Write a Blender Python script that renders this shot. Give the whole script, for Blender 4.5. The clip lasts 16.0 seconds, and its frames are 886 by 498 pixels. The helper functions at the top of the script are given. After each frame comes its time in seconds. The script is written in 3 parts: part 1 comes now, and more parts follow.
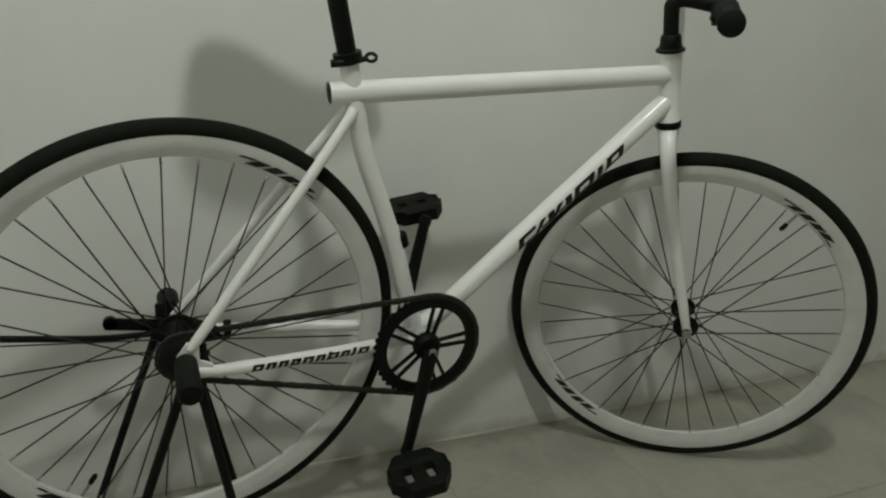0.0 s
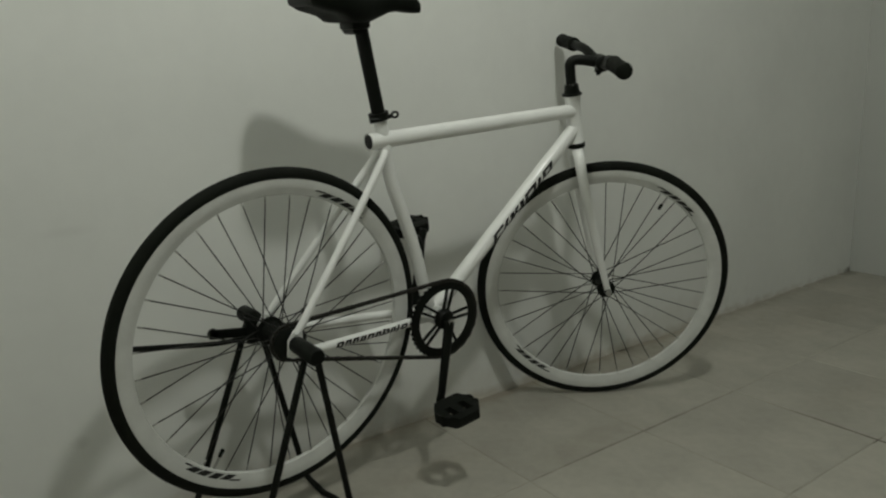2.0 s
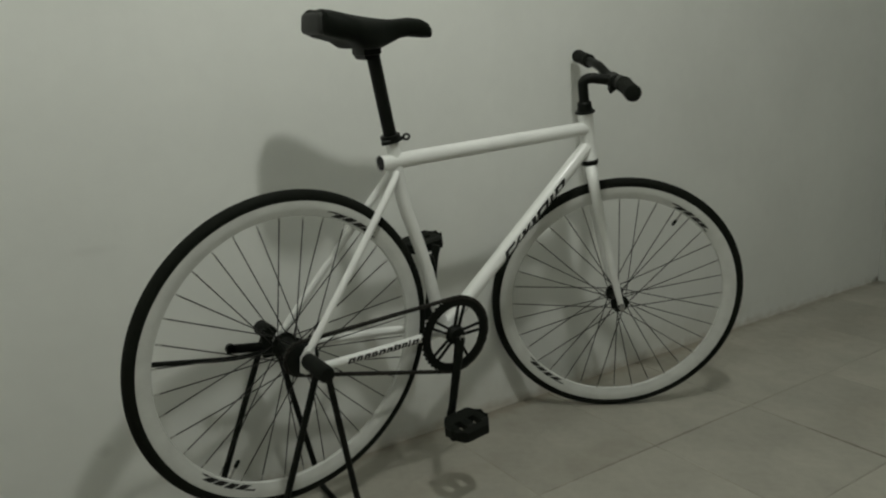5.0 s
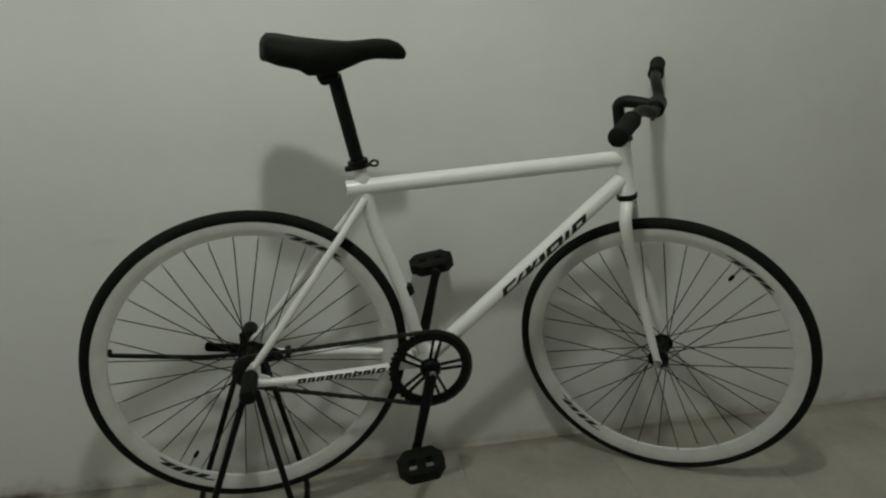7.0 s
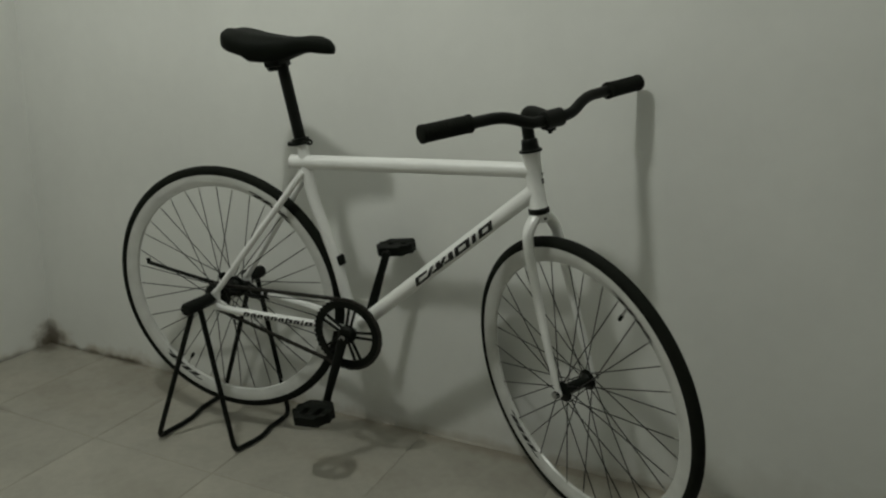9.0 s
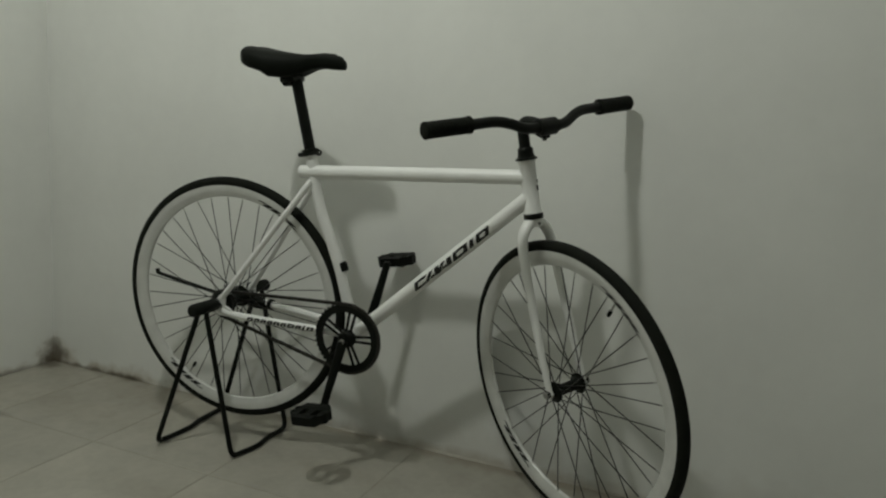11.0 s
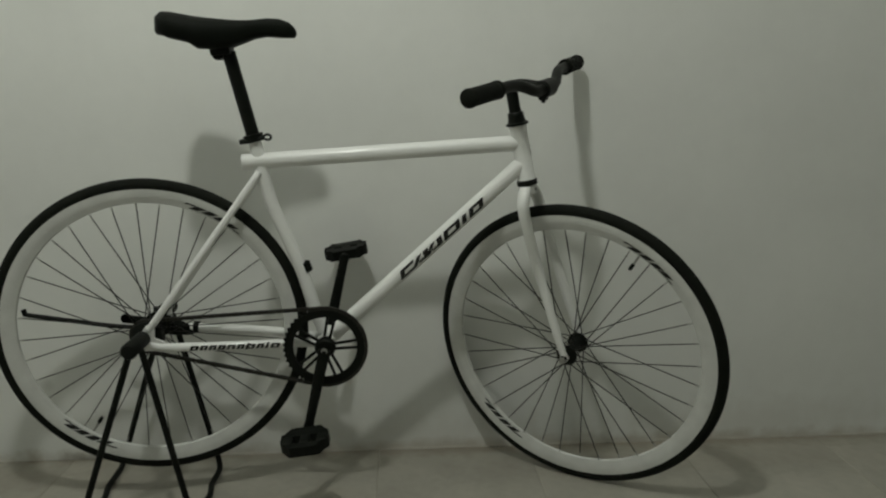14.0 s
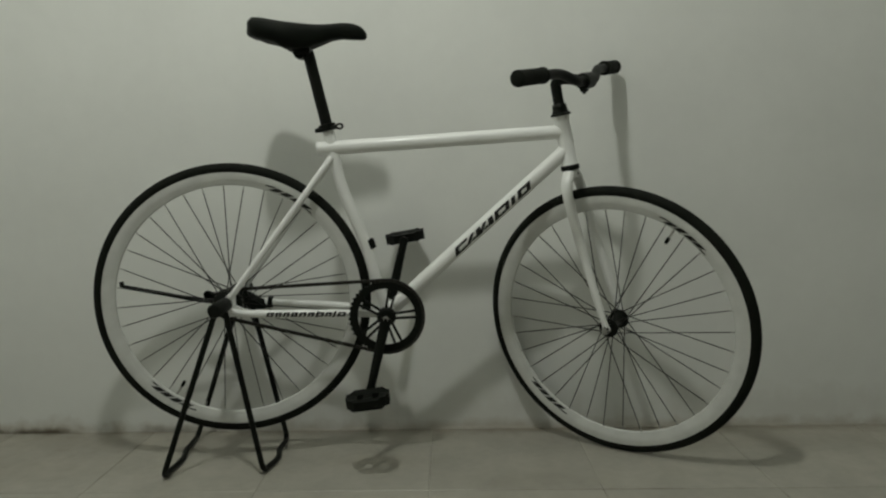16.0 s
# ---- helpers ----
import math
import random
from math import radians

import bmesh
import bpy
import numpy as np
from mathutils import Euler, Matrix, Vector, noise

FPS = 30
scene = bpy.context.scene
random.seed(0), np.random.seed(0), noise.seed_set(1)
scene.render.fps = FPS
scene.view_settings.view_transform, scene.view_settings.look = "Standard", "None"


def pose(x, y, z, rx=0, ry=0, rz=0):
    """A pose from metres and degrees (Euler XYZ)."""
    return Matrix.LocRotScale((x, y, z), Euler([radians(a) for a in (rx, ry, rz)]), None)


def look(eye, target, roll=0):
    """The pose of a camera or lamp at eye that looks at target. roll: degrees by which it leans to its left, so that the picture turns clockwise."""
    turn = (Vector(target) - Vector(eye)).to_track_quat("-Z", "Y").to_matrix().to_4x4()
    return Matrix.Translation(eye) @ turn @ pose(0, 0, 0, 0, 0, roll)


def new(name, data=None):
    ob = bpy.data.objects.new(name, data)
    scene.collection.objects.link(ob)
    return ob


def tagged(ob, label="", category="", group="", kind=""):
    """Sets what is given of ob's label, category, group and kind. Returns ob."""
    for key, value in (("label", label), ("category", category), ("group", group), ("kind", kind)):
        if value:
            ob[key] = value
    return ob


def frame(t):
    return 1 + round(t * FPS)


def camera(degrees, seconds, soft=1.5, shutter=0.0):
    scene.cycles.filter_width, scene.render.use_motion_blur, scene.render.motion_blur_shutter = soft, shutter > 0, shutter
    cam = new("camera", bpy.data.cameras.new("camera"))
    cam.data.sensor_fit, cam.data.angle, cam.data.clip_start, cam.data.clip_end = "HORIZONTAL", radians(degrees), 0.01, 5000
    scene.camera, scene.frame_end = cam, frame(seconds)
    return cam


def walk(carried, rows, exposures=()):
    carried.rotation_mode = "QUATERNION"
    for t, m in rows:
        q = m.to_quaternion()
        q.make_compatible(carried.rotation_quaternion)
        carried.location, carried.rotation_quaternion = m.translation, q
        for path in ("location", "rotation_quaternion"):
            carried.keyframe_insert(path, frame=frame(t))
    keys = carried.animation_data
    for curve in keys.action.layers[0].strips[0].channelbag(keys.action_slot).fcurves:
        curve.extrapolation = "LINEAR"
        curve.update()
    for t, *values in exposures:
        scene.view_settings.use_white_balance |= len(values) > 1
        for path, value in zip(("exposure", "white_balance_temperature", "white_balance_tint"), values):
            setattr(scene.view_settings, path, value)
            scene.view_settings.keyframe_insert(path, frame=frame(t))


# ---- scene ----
cam = camera(61.3, 16.0, soft=2.2)
PATH = [
    (0, (-0.024, -1.056, 0.885), (0.7150, 0.697, 0.262), 3.0),
    (0.5, (-0.208, -1.071, 0.934), (0.68, 0.623, 0.348), 1.0),
    (1, (-0.438, -1.194, 0.944), (0.632, 0.429, 0.472), -2.2),
    (1.5, (-0.518, -1.276, 0.901), (0.61, 0.314, 0.457), -2.3),
    (2, (-0.529, -1.324, 0.868), (0.605, 0.266, 0.435), -2.0),
    (2.5, (-0.518, -1.332, 0.873), (0.603, 0.266, 0.439), -1.9),
    (3, (-0.527, -1.341, 0.866), (0.58, 0.266, 0.425), -1.8),
    (5.3, (-0.498, -1.372, 0.922), (0.544, 0.278, 0.484), -2.7),
    (5.5, (-0.491, -1.367, 0.905), (0.528, 0.304, 0.494), -3.4),
    (6, (-0.352, -1.429, 0.971), (0.432, 0.36, 0.539), -3.5),
    (6.5, (-0.094, -1.519, 1.062), (0.344, 0.373, 0.586), -2.2),
    (7, (0.159, -1.48, 1.074), (0.497, 0.402, 0.49), -0.9),
    (7.5, (0.503, -1.479, 1.084), (0.638, 0.425, 0.487), 1.4),
    (8, (0.818, -1.47, 1.093), (0.582, 0.418, 0.48), 3.4),
    (8.5, (1.113, -1.445, 1.108), (0.554, 0.389, 0.539), 2.8),
    (8.7, (1.193, -1.461, 1.082), (0.475, 0.322, 0.531), 1.7),
    (10.8, (1.288, -1.6, 0.88), (0.524, 0.222, 0.573), 3.7),
    (11, (1.281, -1.597, 0.886), (0.521, 0.225, 0.568), 3.6),
    (11.5, (1.235, -1.585, 0.904), (0.514, 0.248, 0.56), 3.2),
    (12, (1.077, -1.576, 0.927), (0.585, 0.324, 0.537), 1.4),
    (12.5, (0.79, -1.574, 0.997), (0.575, 0.371, 0.585), -0.3),
    (13, (0.648, -1.516, 1.02), (0.53, 0.452, 0.683), 1.5),
    (13.5, (0.541, -1.561, 1.025), (0.658, 0.402, 0.66), 0.3),
    (14, (0.571, -1.601, 0.853), (0.663, 0.365, 0.498), -0.5),
    (14.5, (0.582, -1.673, 0.697), (0.569, 0.323, 0.56), -2.7),
    (15, (0.547, -1.781, 0.678), (0.536, 0.212, 0.517), -3.0),
    (15.5, (0.528, -1.788, 0.665), (0.525, 0.204, 0.486), -1.4),
    (16, (0.543, -1.795, 0.671), (0.521, 0.198, 0.499), -0.7),
]
walk(cam, [(t, look(eye, target, roll)) for t, eye, target, roll in PATH], [(0.0, 0.06), (0.5, 0.04), (1.0, -0.12), (3.0, -0.12), (5.5, -0.08), (6.5, -0.16), (7.0, -0.21), (8.0, -0.25), (8.5, -0.24), (11.0, -0.13), (12.5, -0.13), (13.0, -0.17), (13.5, -0.18), (14.0, -0.10), (15.5, -0.04), (16.0, 0.0)])

# ---- light: one bulb below the ceiling, bounce from the white walls and unseen ceiling gives the rest ----
world = bpy.data.worlds.new("night")
world.use_nodes = True
world.node_tree.nodes["Background"].inputs[0].default_value = (0.02, 0.022, 0.02, 1)
world.node_tree.nodes["Background"].inputs[1].default_value = 0.2
scene.world = world
bulb = bpy.data.lights.new("bulb", "POINT")
bulb.energy, bulb.color, bulb.shadow_soft_size = 44.0, (0.975, 1.0, 0.92), 0.055
new("bulb", bulb).matrix_world = pose(0.24, -1.03, 2.36)


# ---- materials ----
def material(name, colour, rough=0.5, metal=0.0, spread=0.0, scale=8.0, fine=0.0, bump=0.0, bump_scale=150.0, coat=0.0, gloss=0.5):
    """A surface with large and small variation of its colour, and fine relief."""
    m = bpy.data.materials.new(name)
    m.use_nodes = True
    n, l = m.node_tree.nodes, m.node_tree.links
    b = n["Principled BSDF"]
    b.inputs["Metallic"].default_value, b.inputs["Roughness"].default_value = metal, rough
    b.inputs["Specular IOR Level"].default_value = gloss
    b.inputs["Coat Weight"].default_value, b.inputs["Coat Roughness"].default_value = coat, 0.12
    where = n.new("ShaderNodeTexCoord")
    big, small, mix = n.new("ShaderNodeTexNoise"), n.new("ShaderNodeTexNoise"), n.new("ShaderNodeMath")
    big.inputs["Scale"].default_value, small.inputs["Scale"].default_value = scale, scale * 9
    big.inputs["Detail"].default_value = small.inputs["Detail"].default_value = 5
    l.new(where.outputs["Object"], big.inputs["Vector"])
    l.new(where.outputs["Object"], small.inputs["Vector"])
    mix.operation = "MULTIPLY_ADD"
    mix.inputs[1].default_value = fine
    l.new(small.outputs[0], mix.inputs[0])
    l.new(big.outputs[0], mix.inputs[2])
    ramp = n.new("ShaderNodeValToRGB")
    low, high = [c * (1 - spread) for c in colour], [min(1, c * (1 + spread)) for c in colour]
    ramp.color_ramp.elements[0].color, ramp.color_ramp.elements[1].color = (*low, 1), (*high, 1)
    ramp.color_ramp.elements[0].position, ramp.color_ramp.elements[1].position = 0.3, 0.7 + fine * 0.6
    l.new(mix.outputs[0], ramp.inputs[0])
    l.new(ramp.outputs[0], b.inputs["Base Color"])
    if bump:
        grain, relief = n.new("ShaderNodeTexNoise"), n.new("ShaderNodeBump")
        grain.inputs["Scale"].default_value = bump_scale
        relief.inputs["Strength"].default_value, relief.inputs["Distance"].default_value = bump, 0.001
        l.new(where.outputs["Object"], grain.inputs["Vector"])
        l.new(grain.outputs[0], relief.inputs["Height"])
        l.new(relief.outputs[0], b.inputs["Normal"])
    return m


def stained(m, spots, colour):
    """Grimy marks with ragged edges: each spot is a place, its half sizes and how strong it is."""
    n, l = m.node_tree.nodes, m.node_tree.links
    b = n["Principled BSDF"]
    under = b.inputs["Base Color"].links[0].from_socket
    place = n.new("ShaderNodeNewGeometry")
    ragged = n.new("ShaderNodeTexNoise")
    ragged.inputs["Scale"].default_value, ragged.inputs["Detail"].default_value = 22, 8
    l.new(place.outputs["Position"], ragged.inputs["Vector"])
    for centre, size, strength in spots:
        shift, shrink, far = n.new("ShaderNodeVectorMath"), n.new("ShaderNodeVectorMath"), n.new("ShaderNodeVectorMath")
        shift.operation, shrink.operation, far.operation = "SUBTRACT", "DIVIDE", "LENGTH"
        shift.inputs[1].default_value, shrink.inputs[1].default_value = centre, size
        l.new(place.outputs["Position"], shift.inputs[0])
        l.new(shift.outputs[0], shrink.inputs[0])
        l.new(shrink.outputs[0], far.inputs[0])
        edge = n.new("ShaderNodeMath")
        edge.operation = "MULTIPLY_ADD"
        edge.inputs[1].default_value = -1.6
        l.new(ragged.outputs[0], edge.inputs[0])
        l.new(far.outputs["Value"], edge.inputs[2])
        fade = n.new("ShaderNodeMapRange")
        fade.inputs["From Min"].default_value, fade.inputs["From Max"].default_value = -0.55, 0.25
        fade.inputs["To Min"].default_value, fade.inputs["To Max"].default_value = strength, 0.0
        l.new(edge.outputs[0], fade.inputs["Value"])
        blend = n.new("ShaderNodeMix")
        blend.data_type = "RGBA"
        blend.inputs["B"].default_value = (*colour, 1)
        l.new(fade.outputs[0], blend.inputs["Factor"])
        l.new(under, blend.inputs["A"])
        under = blend.outputs["Result"]
    l.new(under, b.inputs["Base Color"])
    return m


WALL, ROOM_LEFT, WALL_TURN = 0.206, -0.918, 0.4


def foot(x):
    """Where the long wall's face stands at x: it runs a little askew to the tiles."""
    return WALL + (x - ROOM_LEFT) * math.tan(radians(WALL_TURN))


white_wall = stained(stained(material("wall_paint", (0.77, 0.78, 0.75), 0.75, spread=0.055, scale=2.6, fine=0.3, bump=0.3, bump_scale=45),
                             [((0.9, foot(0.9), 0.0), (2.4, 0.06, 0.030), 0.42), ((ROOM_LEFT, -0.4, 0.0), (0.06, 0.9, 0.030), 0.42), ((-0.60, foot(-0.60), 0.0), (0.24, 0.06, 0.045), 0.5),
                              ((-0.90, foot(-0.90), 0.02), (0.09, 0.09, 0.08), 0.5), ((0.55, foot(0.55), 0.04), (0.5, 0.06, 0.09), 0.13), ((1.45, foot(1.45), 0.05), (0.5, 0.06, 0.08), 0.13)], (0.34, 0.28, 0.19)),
                     [((ROOM_LEFT, WALL, 0.01), (0.07, 0.07, 0.075), 0.78), ((-0.60, foot(-0.60), 0.0), (0.12, 0.05, 0.016), 0.9),
                      ((-0.80, foot(-0.80), 0.0), (0.16, 0.05, 0.012), 0.6), ((2.78, foot(2.78), 0.0), (0.05, 0.05, 0.03), 0.8),
                      ((-0.24, foot(-0.24), 0.0), (0.10, 0.05, 0.020), 0.45), ((-0.30, foot(-0.30), 0.62), (0.05, 0.05, 0.012), 0.05),
                      ((-0.33, foot(-0.33), 0.20), (0.02, 0.05, 0.02), 0.14), ((ROOM_LEFT, 0.0, 0.0), (0.05, 0.2, 0.015), 0.5)], (0.09, 0.07, 0.045))
bare_plaster = material("bare_plaster", (0.46, 0.44, 0.385), 0.85, spread=0.25, scale=14, fine=0.5, bump=0.4, bump_scale=120)
# same white paint, darkened to put the lamp's falloff into the colour
east_wall = material("end_wall_dimmed_paint", (0.48, 0.49, 0.465), 0.8, spread=0.04, scale=1.7, fine=0.2, bump=0.2, bump_scale=60)
# unseen wall behind the camera, kept dark to limit fill light
unseen_wall = material("unseen_wall_dark", (0.11, 0.115, 0.105), 0.8, spread=0.04, scale=1.5, fine=0.2, bump=0.2, bump_scale=60)
# never in view: tone picked for how much bulb light it bounces
ceiling_paint = material("ceiling_paint", (0.62, 0.625, 0.60), 0.85, spread=0.02, scale=2.0)
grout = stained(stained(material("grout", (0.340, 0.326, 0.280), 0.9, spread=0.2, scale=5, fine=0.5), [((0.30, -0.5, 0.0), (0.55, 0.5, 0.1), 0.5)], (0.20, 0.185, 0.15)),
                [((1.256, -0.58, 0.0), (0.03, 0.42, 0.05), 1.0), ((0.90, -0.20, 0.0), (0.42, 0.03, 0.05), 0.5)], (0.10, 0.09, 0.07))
white_paint = material("white_frame_paint", (0.84, 0.85, 0.83), 0.38, spread=0.04, scale=18, fine=0.2, coat=0.25)
white_rim = material("white_rim_paint", (0.62, 0.63, 0.605), 0.27, spread=0.08, scale=25, fine=0.3, coat=0.3)
rubber = material("tyre_rubber", (0.0058, 0.0072, 0.0048), 0.75, spread=0.3, scale=40, fine=0.5, bump=0.5, bump_scale=900, gloss=0.16)
black_vinyl = material("saddle_vinyl", (0.0048, 0.0065, 0.0044), 0.6, spread=0.25, scale=20, fine=0.4, bump=0.4, bump_scale=700, gloss=0.10)
black_paint = material("black_satin_paint", (0.0038, 0.005, 0.0034), 0.5, spread=0.25, scale=30, fine=0.4, gloss=0.19)
black_metal = material("black_anodised_metal", (0.0064, 0.008, 0.006), 0.42, metal=0.3, spread=0.2, scale=30, fine=0.3, gloss=0.22)
black_plastic = material("black_plastic", (0.0046, 0.006, 0.0042), 0.6, spread=0.2, scale=40, fine=0.4, bump=0.3, bump_scale=500, gloss=0.17)
chain_steel = material("oiled_chain_steel", (0.03, 0.029, 0.025), 0.5, metal=0.6, spread=0.4, scale=120, fine=0.5)
spoke_steel = material("dark_spoke_steel", (0.02, 0.02, 0.019), 0.4, metal=0.4, spread=0.2, scale=60)
bolt_steel = material("dull_bolt_steel", (0.42, 0.42, 0.40), 0.4, metal=0.9, spread=0.2, scale=80)
decal_black = material("black_decal_film", (0.006, 0.006, 0.006), 0.4, spread=0.2, scale=60)
worn_pad = material("worn_grey_pad", (0.0095, 0.0108, 0.009), 0.6, spread=0.4, scale=40, fine=0.4)
# near-black colour standing in for the shade inside openings
hollow_shade = material("painted_hollow_shade", (0.02, 0.02, 0.02), 0.8, spread=0.2, scale=30)


def tile_material():
    """Glazed cream-grey floor tile with soft marbling, dust and scuffs; each tile a little different."""
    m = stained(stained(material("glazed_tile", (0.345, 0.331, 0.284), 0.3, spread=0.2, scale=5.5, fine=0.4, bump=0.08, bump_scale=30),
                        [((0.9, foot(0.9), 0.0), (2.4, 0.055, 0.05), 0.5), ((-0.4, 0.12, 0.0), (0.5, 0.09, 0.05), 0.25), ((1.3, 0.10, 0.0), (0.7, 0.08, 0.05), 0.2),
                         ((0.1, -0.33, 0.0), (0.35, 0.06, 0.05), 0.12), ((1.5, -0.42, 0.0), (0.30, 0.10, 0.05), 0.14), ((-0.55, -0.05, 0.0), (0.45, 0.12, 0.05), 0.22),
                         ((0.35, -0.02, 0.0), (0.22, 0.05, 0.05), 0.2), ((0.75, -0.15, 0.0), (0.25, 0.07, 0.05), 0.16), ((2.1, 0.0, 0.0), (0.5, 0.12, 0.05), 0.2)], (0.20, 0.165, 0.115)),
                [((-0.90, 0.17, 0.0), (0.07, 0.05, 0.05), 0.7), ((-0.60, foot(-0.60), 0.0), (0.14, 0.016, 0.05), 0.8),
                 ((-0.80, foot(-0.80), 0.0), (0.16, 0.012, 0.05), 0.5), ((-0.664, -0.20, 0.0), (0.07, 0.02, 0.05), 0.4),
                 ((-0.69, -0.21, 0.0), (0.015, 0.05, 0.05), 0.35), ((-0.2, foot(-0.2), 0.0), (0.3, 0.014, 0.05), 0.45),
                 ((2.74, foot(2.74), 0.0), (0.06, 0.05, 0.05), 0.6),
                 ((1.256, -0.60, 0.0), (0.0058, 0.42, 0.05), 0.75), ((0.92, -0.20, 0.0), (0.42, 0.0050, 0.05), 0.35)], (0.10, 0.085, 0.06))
    n, l = m.node_tree.nodes, m.node_tree.links
    b = n["Principled BSDF"]
    under = b.inputs["Base Color"].links[0].from_socket
    info, tone, mix = n.new("ShaderNodeObjectInfo"), n.new("ShaderNodeMapRange"), n.new("ShaderNodeHueSaturation")
    tone.inputs["To Min"].default_value, tone.inputs["To Max"].default_value = 0.95, 1.04
    l.new(info.outputs["Random"], tone.inputs["Value"])
    l.new(tone.outputs[0], mix.inputs["Value"])
    l.new(under, mix.inputs["Color"])
    l.new(mix.outputs[0], b.inputs["Base Color"])
    wear, span = n.new("ShaderNodeTexNoise"), n.new("ShaderNodeMapRange")
    wear.inputs["Scale"].default_value, wear.inputs["Detail"].default_value = 9, 6
    span.inputs["To Min"].default_value, span.inputs["To Max"].default_value = 0.25, 0.55
    l.new(wear.outputs[0], span.inputs["Value"])
    l.new(span.outputs[0], b.inputs["Roughness"])
    return m


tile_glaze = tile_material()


# ---- mesh helpers ----
def link(name, bm, mat, smooth=True):
    mesh = bpy.data.meshes.new(name)
    bmesh.ops.recalc_face_normals(bm, faces=bm.faces)
    bm.to_mesh(mesh)
    bm.free()
    for p in mesh.polygons:
        p.use_smooth = smooth
    if smooth:
        mesh.set_sharp_from_angle(angle=radians(40))
    mesh.materials.append(mat)
    return new(name, mesh)


def part(name, bm, mat, parent, label="", smooth=True):
    ob = link(name, bm, mat, smooth)
    ob.parent = parent
    return tagged(ob, label)


def smooth_path(points, steps=8):
    """A Catmull-Rom line through the points."""
    p = [Vector(q) for q in points]
    p = [p[0] * 2 - p[1]] + p + [p[-1] * 2 - p[-2]]
    out = []
    for a, b, c, d in zip(p, p[1:], p[2:], p[3:]):
        for i in range(steps):
            t = i / steps
            out.append(0.5 * (2 * b + (c - a) * t + (2 * a - 5 * b + 4 * c - d) * t * t + (3 * b - a - 3 * c + d) * t ** 3))
    return out + [p[-2]]


def tube(points, radius, seg=16, bm=None, caps=True, flat=1.0, up=None):
    """A round bar along the points; radius one number or one for each point. flat: how much narrower across."""
    bm = bm or bmesh.new()
    p = [Vector(q) for q in points]
    r = radius if isinstance(radius, (list, tuple)) else [radius] * len(p)
    along = [(p[min(i + 1, len(p) - 1)] - p[max(i - 1, 0)]).normalized() for i in range(len(p))]
    side = Vector(up) if up else along[0].orthogonal()
    rings = []
    for q, d, k in zip(p, along, r):
        side = (side - d * side.dot(d)).normalized()
        other = d.cross(side)
        rings.append([bm.verts.new(q + k * (math.cos(a) * side * flat + math.sin(a) * other)) for a in (2 * math.pi * i / seg for i in range(seg))])
    for a, b in zip(rings, rings[1:]):
        for i in range(seg):
            bm.faces.new((a[i], a[(i + 1) % seg], b[(i + 1) % seg], b[i]))
    if caps:
        bm.faces.new(rings[0][::-1])
        bm.faces.new(rings[-1])
    return bm


def lathe(profile, seg=96, bm=None, closed=True):
    """Turns a profile of (radius, y) about the y axis."""
    bm = bm or bmesh.new()
    rings = [[bm.verts.new((r * math.cos(a), y, r * math.sin(a))) for a in (2 * math.pi * i / seg for i in range(seg))] for r, y in profile]
    pairs = list(zip(rings, rings[1:])) + ([(rings[-1], rings[0])] if closed else [])
    for a, b in pairs:
        for i in range(seg):
            bm.faces.new((a[i], a[(i + 1) % seg], b[(i + 1) % seg], b[i]))
    if not closed:
        for ring in (rings[0], rings[-1]):
            bm.faces.new(ring)
    return bm


def block(size, m=Matrix(), bevel=0.002, bm=None, segments=2):
    """A box with rounded edges."""
    made = bmesh.new()
    bmesh.ops.create_cube(made, size=1)
    bmesh.ops.scale(made, vec=size, verts=made.verts)
    if bevel:
        bmesh.ops.bevel(made, geom=made.edges[:], offset=bevel, segments=segments, affect="EDGES", profile=0.5)
    bmesh.ops.transform(made, matrix=m, verts=made.verts)
    if bm is None:
        return made
    mesh = bpy.data.meshes.new("joined")
    made.to_mesh(mesh)
    made.free()
    bm.from_mesh(mesh)
    bpy.data.meshes.remove(mesh)
    return bm


def slab(outline, thickness, y=0.0, bm=None):
    """An outline of (x, z) points, thickened along y."""
    bm = bm or bmesh.new()
    front = [bm.verts.new((x, y - thickness / 2, z)) for x, z in outline]
    back = [bm.verts.new((x, y + thickness / 2, z)) for x, z in outline]
    k = len(outline)
    bm.faces.new(front)
    bm.faces.new(back[::-1])
    for i in range(k):
        bm.faces.new((front[i], back[i], back[(i + 1) % k], front[(i + 1) % k]))
    return bm


# ---- room ----
ROOM_RIGHT, ROOM_FRONT, ROOM_HIGH = 2.78, -4.02, 2.95
ROOM_BACK = foot(ROOM_RIGHT) + 0.02


def wall(name, x0, y0, x1, y1, mat):
    size = (x1 - x0, y1 - y0, ROOM_HIGH)
    ob = link(name, block(size, pose((x0 + x1) / 2, (y0 + y1) / 2, ROOM_HIGH / 2), 0), mat, False)
    return tagged(ob, kind="structure")


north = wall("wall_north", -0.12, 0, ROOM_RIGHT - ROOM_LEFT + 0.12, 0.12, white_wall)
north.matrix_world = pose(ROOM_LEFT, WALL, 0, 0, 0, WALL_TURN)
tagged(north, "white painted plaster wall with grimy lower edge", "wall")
tagged(wall("wall_west", ROOM_LEFT - 0.12, ROOM_FRONT, ROOM_LEFT, WALL, white_wall), "white painted plaster wall meeting in a dirty corner", "wall")
tagged(wall("wall_east", ROOM_RIGHT, ROOM_FRONT, ROOM_RIGHT + 0.12, foot(ROOM_RIGHT), east_wall), "white painted plaster end wall, darkened for fading light", "wall")
